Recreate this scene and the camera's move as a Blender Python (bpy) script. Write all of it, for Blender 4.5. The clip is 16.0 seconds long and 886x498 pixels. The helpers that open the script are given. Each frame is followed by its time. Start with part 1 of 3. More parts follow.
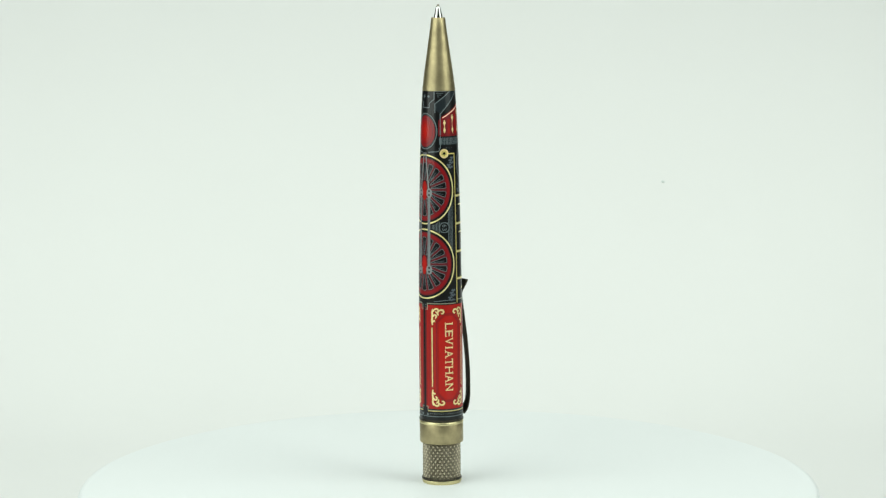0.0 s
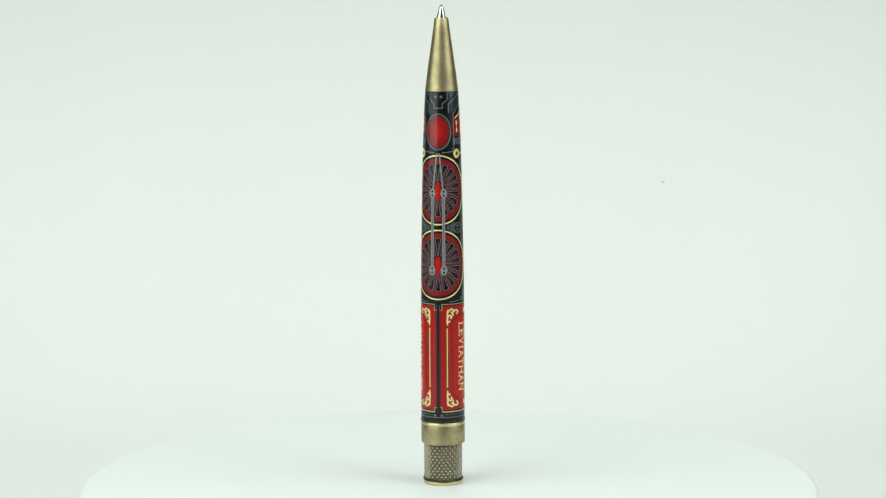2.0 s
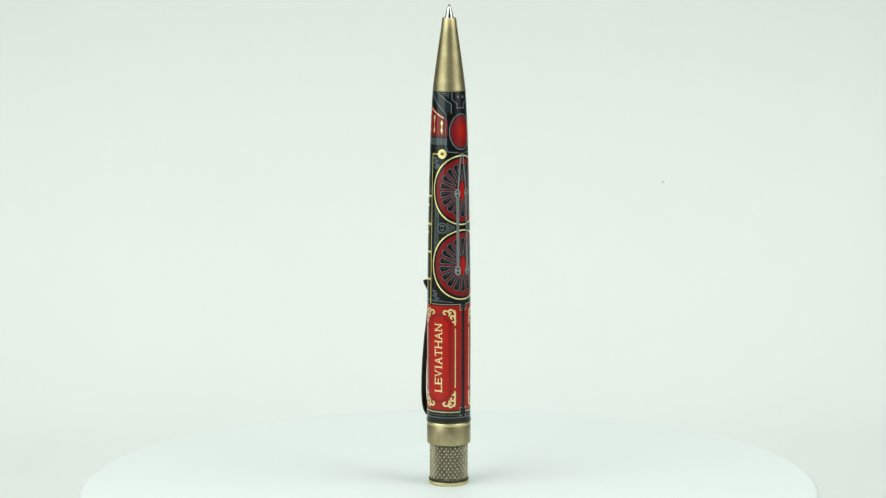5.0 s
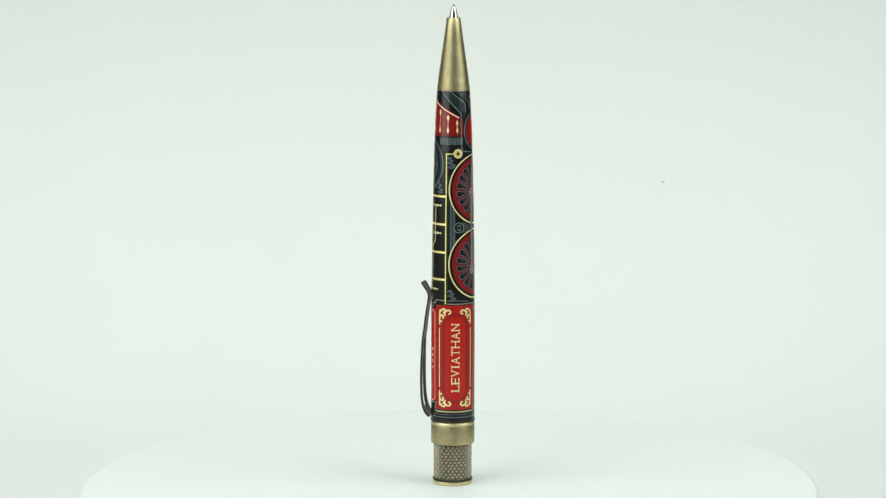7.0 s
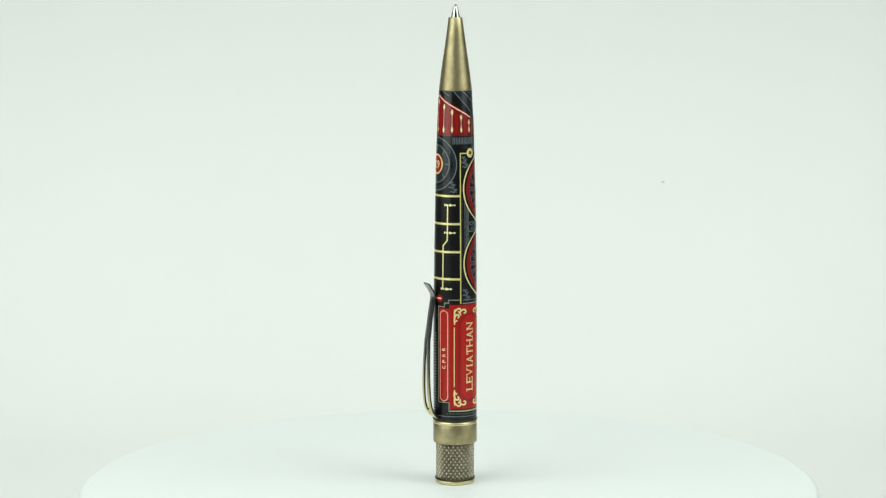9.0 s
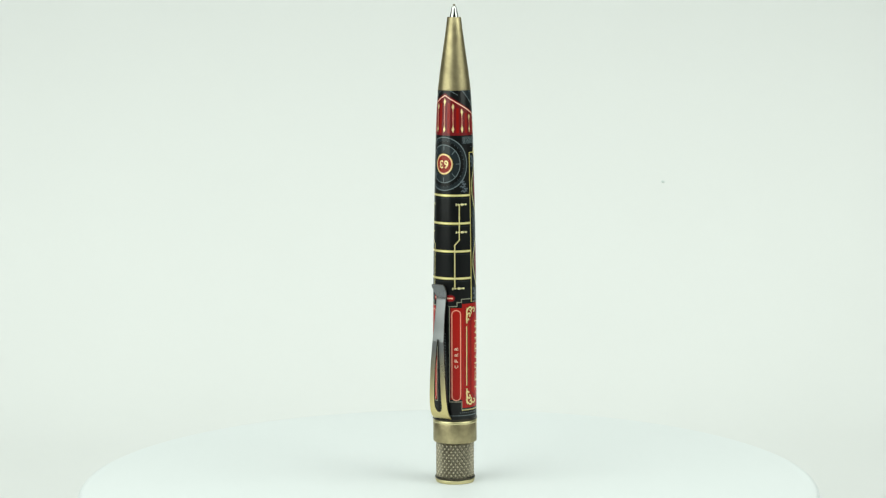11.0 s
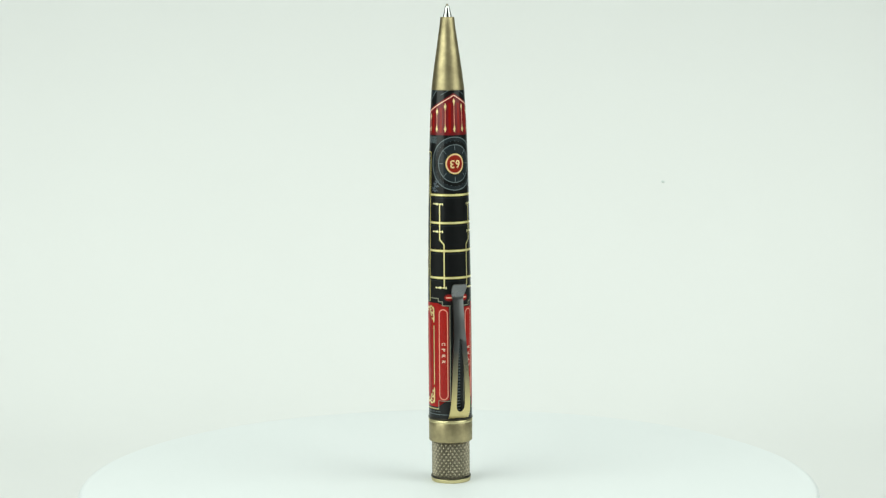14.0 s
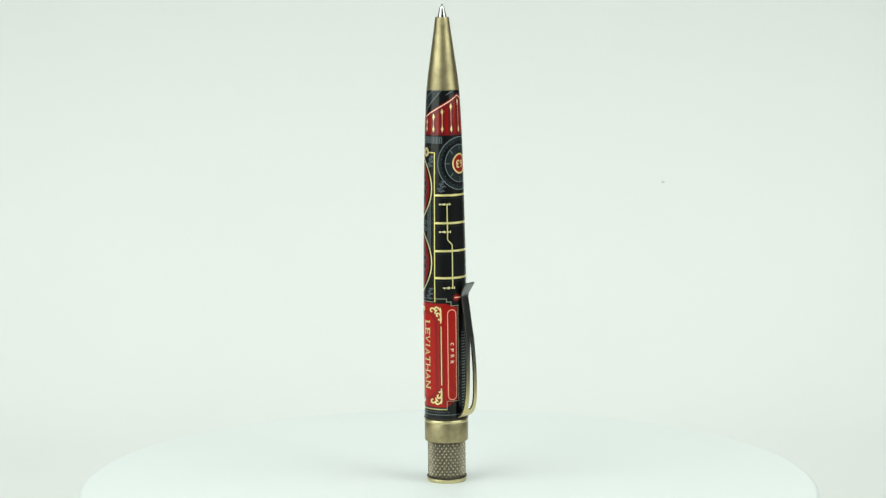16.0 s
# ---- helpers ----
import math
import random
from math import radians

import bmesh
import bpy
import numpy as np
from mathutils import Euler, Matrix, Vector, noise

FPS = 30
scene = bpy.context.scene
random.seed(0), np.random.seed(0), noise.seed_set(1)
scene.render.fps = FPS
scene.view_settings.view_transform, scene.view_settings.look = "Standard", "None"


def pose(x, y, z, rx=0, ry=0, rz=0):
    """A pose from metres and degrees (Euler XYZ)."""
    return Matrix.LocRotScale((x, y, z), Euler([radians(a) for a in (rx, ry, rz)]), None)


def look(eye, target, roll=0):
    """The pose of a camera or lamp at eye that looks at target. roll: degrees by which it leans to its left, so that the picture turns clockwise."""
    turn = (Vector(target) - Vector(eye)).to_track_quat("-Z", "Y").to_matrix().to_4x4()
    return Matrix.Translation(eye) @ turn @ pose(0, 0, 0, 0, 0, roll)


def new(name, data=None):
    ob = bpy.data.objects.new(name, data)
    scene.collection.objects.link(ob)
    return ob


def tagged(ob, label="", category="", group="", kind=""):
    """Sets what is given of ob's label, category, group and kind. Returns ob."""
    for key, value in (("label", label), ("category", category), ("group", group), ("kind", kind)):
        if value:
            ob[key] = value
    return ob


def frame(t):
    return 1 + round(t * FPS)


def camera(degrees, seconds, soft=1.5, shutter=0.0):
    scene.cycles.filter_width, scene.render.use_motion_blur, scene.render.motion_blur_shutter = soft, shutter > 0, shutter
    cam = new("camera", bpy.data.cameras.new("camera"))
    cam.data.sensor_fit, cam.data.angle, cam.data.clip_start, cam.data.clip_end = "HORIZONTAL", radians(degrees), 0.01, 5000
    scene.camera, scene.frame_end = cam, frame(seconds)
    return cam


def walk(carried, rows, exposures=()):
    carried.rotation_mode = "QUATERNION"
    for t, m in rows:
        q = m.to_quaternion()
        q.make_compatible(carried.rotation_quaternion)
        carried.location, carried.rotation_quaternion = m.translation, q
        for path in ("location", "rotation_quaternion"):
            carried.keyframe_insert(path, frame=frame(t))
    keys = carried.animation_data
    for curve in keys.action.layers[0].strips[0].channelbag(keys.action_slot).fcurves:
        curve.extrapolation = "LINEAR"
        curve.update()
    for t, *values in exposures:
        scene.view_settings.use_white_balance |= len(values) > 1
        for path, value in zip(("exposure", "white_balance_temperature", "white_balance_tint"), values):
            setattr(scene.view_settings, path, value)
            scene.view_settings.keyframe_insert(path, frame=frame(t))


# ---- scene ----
SECONDS = 16.0
FOCAL = 4300.0
EYE = Vector((-0.00124, -0.648, 0.1496))
PITCH = 7.57
cam = camera(2 * math.degrees(math.atan(784 / FOCAL)), SECONDS, soft=1.3)
STAND = Matrix.Translation(EYE) @ pose(0, 0, 0, 90 - PITCH, 0, 0) @ pose(0, 0, 0, 0, 0, -0.27)
walk(cam, [(0.0, STAND), (SECONDS, STAND)])

# ---- light ----
TINT = (0.908, 1.0, 0.913)
world = bpy.data.worlds.new("room_air")
world.use_nodes = True
scene.world = world
world.node_tree.nodes["Background"].inputs["Color"].default_value = (0.05, 0.05, 0.05, 1)
world.node_tree.nodes["Background"].inputs["Strength"].default_value = 1.0


def area_lamp(name, m, w, h, watts):
    d = bpy.data.lights.new(name, "AREA")
    d.shape, d.size, d.size_y, d.energy, d.color = "RECTANGLE", w, h, watts, TINT
    ob = new(name, d)
    ob.matrix_world = m
    return ob


area_lamp("top_softbox", look((0.0, -0.08, 0.62), (0.0, 0.14, 0.06)), 1.20, 0.90, 5.1)
area_lamp("west_softbox", look((-0.42, -0.28, 0.30), (0.0, 0.06, 0.14)), 0.56, 0.52, 2.5)
area_lamp("east_softbox", look((0.45, -0.21, 0.35), (0.0, 0.06, 0.12)), 0.40, 0.50, 1.78)
scene.view_settings.exposure = 0.0


# ---- materials ----
def material(name, color, rough=0.5, metal=0.0, coat=0.0, vary=0.1, scale=400.0, bump=0.0, stain=0.06):
    m = bpy.data.materials.new(name)
    m.use_nodes = True
    nt = m.node_tree
    p = nt.nodes["Principled BSDF"]
    p.inputs["Roughness"].default_value = rough
    p.inputs["Metallic"].default_value = metal
    p.inputs["Coat Weight"].default_value = coat
    p.inputs["Coat Roughness"].default_value = 0.18
    if coat:
        p.inputs["Specular IOR Level"].default_value = 0.1
    tc = nt.nodes.new("ShaderNodeTexCoord")
    n1 = nt.nodes.new("ShaderNodeTexNoise")
    n1.inputs["Scale"].default_value = scale
    n1.inputs["Detail"].default_value = 6
    nt.links.new(tc.outputs["Object"], n1.inputs["Vector"])
    mix = nt.nodes.new("ShaderNodeMix")
    mix.data_type = "RGBA"
    mix.inputs["A"].default_value = (*[c * (1 - vary) for c in color], 1)
    mix.inputs["B"].default_value = (*[min(1, c * (1 + vary)) for c in color], 1)
    nt.links.new(n1.outputs["Fac"], mix.inputs["Factor"])
    n2 = nt.nodes.new("ShaderNodeTexNoise")
    n2.inputs["Scale"].default_value = scale * 0.22
    n2.inputs["Detail"].default_value = 3
    nt.links.new(tc.outputs["Object"], n2.inputs["Vector"])
    span = nt.nodes.new("ShaderNodeMapRange")
    span.inputs["From Min"].default_value, span.inputs["From Max"].default_value = 0.3, 0.7
    span.inputs["To Min"].default_value, span.inputs["To Max"].default_value = 1 - stain, 1.0
    nt.links.new(n2.outputs["Fac"], span.inputs["Value"])
    worn = nt.nodes.new("ShaderNodeMix")
    worn.data_type, worn.blend_type = "RGBA", "MULTIPLY"
    worn.inputs["Factor"].default_value = 1.0
    nt.links.new(mix.outputs["Result"], worn.inputs["A"])
    nt.links.new(span.outputs["Result"], worn.inputs["B"])
    nt.links.new(worn.outputs["Result"], p.inputs["Base Color"])
    if metal > 0.5:
        gloss = nt.nodes.new("ShaderNodeMapRange")
        gloss.inputs["To Min"].default_value, gloss.inputs["To Max"].default_value = rough + 0.08, rough - 0.06
        nt.links.new(n2.outputs["Fac"], gloss.inputs["Value"])
        nt.links.new(gloss.outputs["Result"], p.inputs["Roughness"])
    if bump:
        b = nt.nodes.new("ShaderNodeBump")
        b.inputs["Strength"].default_value = bump
        b.inputs["Distance"].default_value = 0.0002
        nt.links.new(n1.outputs["Fac"], b.inputs["Height"])
        nt.links.new(b.outputs["Normal"], p.inputs["Normal"])
    return m


WHITE = material("white_backdrop", (0.705, 0.705, 0.705), 0.8, vary=0.012, scale=14, stain=0.01)
PLATTER = material("white_platter", (0.698, 0.720, 0.735), 0.6, vary=0.01, scale=30, stain=0.01)
BRASS = material("antique_brass", (0.50, 0.42, 0.24), 0.44, 1.0, vary=0.25, scale=800, bump=0.1, stain=0.42)
# paler brass for the knurl's crowns, with their glint put into the colour
KNURL = material("knurled_brass", (0.56, 0.50, 0.36), 0.34, 1.0, vary=0.25, scale=900)
GOLD = material("polished_brass", (0.70, 0.62, 0.35), 0.42, 1.0, vary=0.08, scale=900)
CLIP = material("gunmetal_brass", (0.25, 0.225, 0.15), 0.28, 1.0, vary=0.15, scale=500)
STEEL = material("steel", (0.62, 0.62, 0.60), 0.12, 1.0, vary=0.05)
BLACK = material("black_lacquer", (0.0035, 0.0040, 0.0045), 0.5, 0, 0.62, vary=0.2)
SLATE = material("slate_ink", (0.014, 0.020, 0.024), 0.5, 0, 0.62, vary=0.15)
LINE = material("grey_ink", (0.13, 0.16, 0.17), 0.5, 0, 0.62, vary=0.15)
SILVER = material("warm_grey_ink", (0.27, 0.27, 0.20), 0.5, 0, 0.62, vary=0.15)
CLOUD = material("blue_grey_ink", (0.085, 0.105, 0.125), 0.5, 0, 0.62, vary=0.2)
ROD = material("rod_grey_ink", (0.22, 0.23, 0.235), 0.5, 0, 0.62, vary=0.15)
RED = material("bright_red_ink", (0.365, 0.007, 0.0035), 0.5, 0, 0.62, vary=0.12)
RUBY = material("light_red_ink", (0.42, 0.008, 0.004), 0.5, 0, 0.62, vary=0.12)
SCARLET = material("scarlet_ink", (0.29, 0.006, 0.004), 0.5, 0, 0.62, vary=0.12)
DEEP = material("deep_red_ink", (0.16, 0.008, 0.011), 0.5, 0, 0.62, vary=0.15)
CRIMSON = material("crimson_ink", (0.24, 0.006, 0.009), 0.5, 0, 0.62, vary=0.12)
# antique patina and groove shade in one dark colour; also on the writing ball
DIM_BRASS = material("dim_brass", (0.27, 0.24, 0.18), 0.45, 1.0, vary=0.25, scale=900)
DARK = material("near_black_brass", (0.06, 0.054, 0.04), 0.4, 1.0, vary=0.2, scale=900)
MAROON = material("maroon_ink", (0.05, 0.006, 0.009), 0.5, 0, 0.62, vary=0.2)
RUST = material("rust_red_ink", (0.27, 0.016, 0.007), 0.5, 0, 0.62, vary=0.15)
WINE = material("wine_red_ink", (0.115, 0.013, 0.019), 0.5, 0, 0.62, vary=0.2)
CREAM = material("cream_gold_foil", (1.0, 0.74, 0.37), 0.40, 0.45, 0.45, vary=0.14)
FOIL = material("yellow_gold_foil", (0.80, 0.68, 0.22), 0.42, 0.6, 0.5, vary=0.14)
LEMON = material("pale_lemon_foil", (0.96, 0.86, 0.50), 0.42, 0.6, 0.5, vary=0.1)
OCHRE = material("ochre_gold_foil", (0.50, 0.34, 0.09), 0.36, 0.45, 0.8, vary=0.14)
PALE = material("pale_rose_ink", (0.95, 0.66, 0.50), 0.5, 0, 0.62, vary=0.08)
ROSE = material("rose_gold_ink", (0.84, 0.34, 0.24), 0.5, 0, 0.62, vary=0.1)
DUST = material("grey_dust", (0.66, 0.69, 0.69), 0.9, vary=0.1)
ROOM = material("dim_room_paint", (0.25, 0.25, 0.25), 0.9, vary=0.1, scale=3)


# ---- building ----
def part(name, bm, mat, parent=None, label="", smooth=40):
    me = bpy.data.meshes.new(name)
    bmesh.ops.recalc_face_normals(bm, faces=bm.faces)
    bm.to_mesh(me)
    bm.free()
    me.materials.append(mat)
    ob = new(name, me)
    ob.parent = parent
    if smooth:
        me.shade_smooth()
        me.set_sharp_from_angle(angle=radians(smooth))
    return tagged(ob, label)


def lathe(profile, n=128):
    """A turned body from (radius, height) pairs."""
    bm = bmesh.new()
    rings = []
    for r, z in profile:
        if r <= 1e-9:
            rings.append([bm.verts.new((0, 0, z))])
        else:
            rings.append([bm.verts.new((r * math.sin(2 * math.pi * i / n), -r * math.cos(2 * math.pi * i / n), z)) for i in range(n)])
    for a, b in zip(rings, rings[1:]):
        for i in range(n):
            j = (i + 1) % n
            if len(a) == 1 and len(b) == 1:
                continue
            if len(a) == 1:
                bm.faces.new((a[0], b[j], b[i]))
            elif len(b) == 1:
                bm.faces.new((a[i], a[j], b[0]))
            else:
                bm.faces.new((a[i], a[j], b[j], b[i]))
    return bm


def height(v, near=0.0):
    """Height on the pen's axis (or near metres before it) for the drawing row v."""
    return EYE.z + (EYE.y + near) * math.tan(radians(PITCH) + math.atan((v - 441) / FOCAL))


def metres(px, z):
    """Drawing units to metres at height z."""
    c, s = math.cos(radians(PITCH)), math.sin(radians(PITCH))
    return px * (-EYE.y * c + (EYE.z - z) * s) / FOCAL


def rz(px, v):
    z = height(v)
    return (metres(px, z), z)


# ---- the backdrop ----
bm = bmesh.new()
section = [(-0.27, -0.0303), (0.18, -0.0303)] + [(0.18 + 0.15 * math.sin(k * math.pi / 48), 0.12 - 0.15 * math.cos(k * math.pi / 48)) for k in range(1, 25)] + [(0.33, 0.56)]
under = [(-0.27, -0.0309), (0.18, -0.0309)] + [(0.18 + 0.1506 * math.sin(k * math.pi / 48), 0.12 - 0.1506 * math.cos(k * math.pi / 48)) for k in range(1, 25)] + [(0.3306, 0.56)]
loop = section + under[::-1]
sides = [[bm.verts.new((x, y, z)) for (y, z) in loop] for x in (-0.25, 0.25)]
for k in range(len(loop)):
    n = (k + 1) % len(loop)
    bm.faces.new((sides[0][k], sides[1][k], sides[1][n], sides[0][n]))
half = len(section)
for side in sides:
    for k in range(half - 1):
        bm.faces.new((side[k], side[k + 1], side[len(loop) - 2 - k], side[len(loop) - 1 - k]))
tagged(part("backdrop", bm, WHITE), "seamless white curved paper backdrop", "backdrop", kind="structure")


def slab(name, x0, x1, y0, y1, z0, z1, mat, label, category):
    bm = bmesh.new()
    bmesh.ops.create_cube(bm, size=1.0)
    for v in bm.verts:
        v.co = Vector((x0 + (x1 - x0) * (v.co.x + 0.5), y0 + (y1 - y0) * (v.co.y + 0.5), z0 + (z1 - z0) * (v.co.z + 0.5)))
    return tagged(part(name, bm, mat, smooth=0), label, category, kind="structure")


# ---- turntable ----
turntable = tagged(new("turntable"), "round glossy white display turntable under the pen", "turntable")
turntable.location.z = -0.0003
platter = part("platter", lathe([(0, 0), (0.0980, 0), (0.0988, -0.0001), (0.0995, -0.0004), (0.0999, -0.0010), (0.1, -0.0018), (0.1, -0.0052), (0.0995, -0.006), (0, -0.006)], 256), PLATTER, turntable)
part("base", lathe([(0, -0.0065), (0.085, -0.0065), (0.09, -0.010), (0.09, -0.03), (0, -0.03)], 128), PLATTER, turntable)

# ---- the dim room ----
slab("floor", -1.6, 1.6, -1.9, 1.3, -0.06, -0.0312, ROOM, "dim grey surface under the backdrop", "floor")
slab("ceiling_room", -1.6, 1.6, -1.9, 1.3, 1.60, 1.62, ROOM, "dim grey room ceiling", "ceiling")
slab("wall_north", -1.6, 1.6, 1.28, 1.3, -0.0312, 1.60, ROOM, "dim grey room wall", "wall")
slab("wall_south", -1.6, 1.6, -1.9, -1.88, -0.0312, 1.60, ROOM, "dim grey room wall", "wall")
slab("wall_left", -1.62, -1.6, -1.9, 1.3, -0.0312, 1.60, ROOM, "dim grey room wall", "wall")
slab("wall_right", 1.6, 1.62, -1.9, 1.3, -0.0312, 1.60, ROOM, "dim grey room wall", "wall")

# ---- pen ----
pen = tagged(new("pen"), "twist ballpoint pen with steam locomotive artwork, standing nib up", "pen")
BARREL = [(29.1, 160), (31.6, 200), (33.3, 250), (34.6, 300), (35.6, 350), (36.6, 400), (37.5, 450), (38.0, 500), (38.2, 550), (38.3, 600), (38.3, 650), (38.3, 700), (38.3, 741)]
CURVE = np.polyfit([rz(*p)[1] for p in BARREL], [rz(*p)[0] for p in BARREL], 5)


def radius(z):
    return float(np.polyval(CURVE, z))


def R(v):
    """Barrel radius in drawing units."""
    return float(np.interp(v, [p[1] for p in BARREL], [p[0] for p in BARREL]))


def K(v):
    """Drawing units along the barrel's skin for one degree."""
    return R(v) * math.pi / 180


ZTOP, ZLOW = height(160), height(739)
barrel = part("barrel", lathe([(radius(ZTOP + (ZLOW - ZTOP) * k / 70), ZTOP + (ZLOW - ZTOP) * k / 70) for k in range(71)], 160), BLACK, pen, "black lacquered barrel with red and gold print")
part("nose_cone", lathe([rz(4, 40), rz(8.5, 36), rz(9, 33), rz(10, 31.2), rz(11.6, 31), rz(12.5, 32), rz(14.5, 50), rz(21.6, 100), rz(25.8, 130), rz(28.2, 150), rz(29.1, 157), rz(29.4, 158.5), rz(29.2, 159.8), rz(27, 160)], 160), BRASS, pen, "brushed antique brass nose cone")
part("refill_tip", lathe([rz(8.2, 40), rz(7.8, 29), rz(6.6, 24), rz(4.6, 15), rz(3.4, 11.5), rz(2.6, 10.8), rz(1.2, 10.4)], 64), STEEL, pen, "bright steel refill tip")
part("writing_ball", lathe([rz(2.2, 10.9), rz(2.4, 9.8), rz(2.0, 8.6), rz(1.2, 7.9), rz(0, 7.6)], 32), DIM_BRASS, pen, "tiny dark writing ball")
part("flange", lathe([rz(36, 737.2), rz(38.2, 737), rz(39.3, 737.8), rz(39.5, 739.4), rz(38.9, 740.4), rz(37.2, 740.8)], 160), DARK, pen, "dark patinated brass ring")
part("band_edge", lathe([rz(36.0, 740.2), rz(37.0, 740.4), rz(38.2, 741.6), rz(38.9, 743.6), rz(38.9, 745), rz(38.5, 746.2), rz(37.6, 746.4)], 160), GOLD, pen, "polished brass edge of the band")
part("band", lathe([rz(36.4, 746), rz(38.1, 746.2), rz(38.5, 747.2), rz(38.4, 760), rz(38.4, 777.6), rz(38.0, 779.4), rz(36.6, 780.4), rz(32, 780.4)], 160), BRASS, pen, "plain antique brass band")
part("knob_ring", lathe([rz(31.5, 841), rz(34.2, 841.2), rz(35.3, 842.4), rz(35.3, 844), rz(34.4, 845.2), rz(33, 845.4)], 128), DARK, pen, "dark ring round the foot of the knob")
part("knob_lip", lathe([rz(32.5, 844.8), rz(34.4, 845.4), rz(34.8, 846.6), (metres(34.6, 0), 0.0003), (metres(33.9, 0), -0.0001), (metres(33, 0), -0.0003), (0, -0.0003)], 128), GOLD, pen, "polished brass lip under the knob")


def knurled(v0, v1, rows, count, base, peak):
    """A sleeve of staggered pyramids."""
    bm = bmesh.new()
    def pt(i, j, r):
        v = v0 + (v1 - v0) * j / rows
        a = 2 * math.pi * i / count
        rr, z = rz(r, v)
        return (rr * math.sin(a), -rr * math.cos(a), z)
    grid = {}
    def vert(i, j, r):
        key = (round(2 * i) % (2 * count), j, r)
        if key not in grid:
            grid[key] = bm.verts.new(pt(i, j, r))
        return grid[key]
    for j in range(0, rows + 1):
        for i in range(count):
            c = i + 0.5 * (j % 2)
            ring = []
            for (di, dj) in ((0.5, 0), (0, 1), (-0.5, 0), (0, -1)):
                jj = min(max(j + dj, 0), rows)
                ring.append(vert(c + di, jj, base))
            # flattened crown on each pyramid
            crown = [bm.verts.new(pt(c + di * 0.36, min(max(j + dj * 0.36, 0), rows), peak)) for (di, dj) in ((0.5, 0), (0, 1), (-0.5, 0), (0, -1))]
            for k in range(4):
                q = [ring[k], ring[(k + 1) % 4], crown[(k + 1) % 4], crown[k]]
                if len(set(q)) == 4:
                    try:
                        bm.faces.new(q)
                    except ValueError:
                        pass
            # crowns get the paler brass, a painted glint against the dark flanks
            if 0 < j < rows:
                bm.faces.new(crown).material_index = 1
    return bm


grip = part("knurled_grip", knurled(780, 842, 12, 26, 31.5, 33.5), DIM_BRASS, pen, "diamond-knurled antique brass knob", smooth=0)
grip.data.materials.append(KNURL)


# ---- printed artwork: thin ink layers laid on the barrel's skin ----
def smooth_line(pts, n=6, closed=False):
    """A Catmull-Rom line through the points."""
    out, m = [], len(pts)
    span = m if closed else m - 1
    for i in range(span):
        p = [np.array(pts[(i + k) % m] if closed else pts[min(max(i + k, 0), m - 1)], float) for k in (-1, 0, 1, 2)]
        for j in range(n):
            t = j / n
            out.append(tuple(0.5 * (2 * p[1] + (p[2] - p[0]) * t + (2 * p[0] - 5 * p[1] + 4 * p[2] - p[3]) * t * t + (3 * p[1] - p[0] - 3 * p[2] + p[3]) * t ** 3)))
    if not closed:
        out.append(tuple(pts[-1]))
    return out


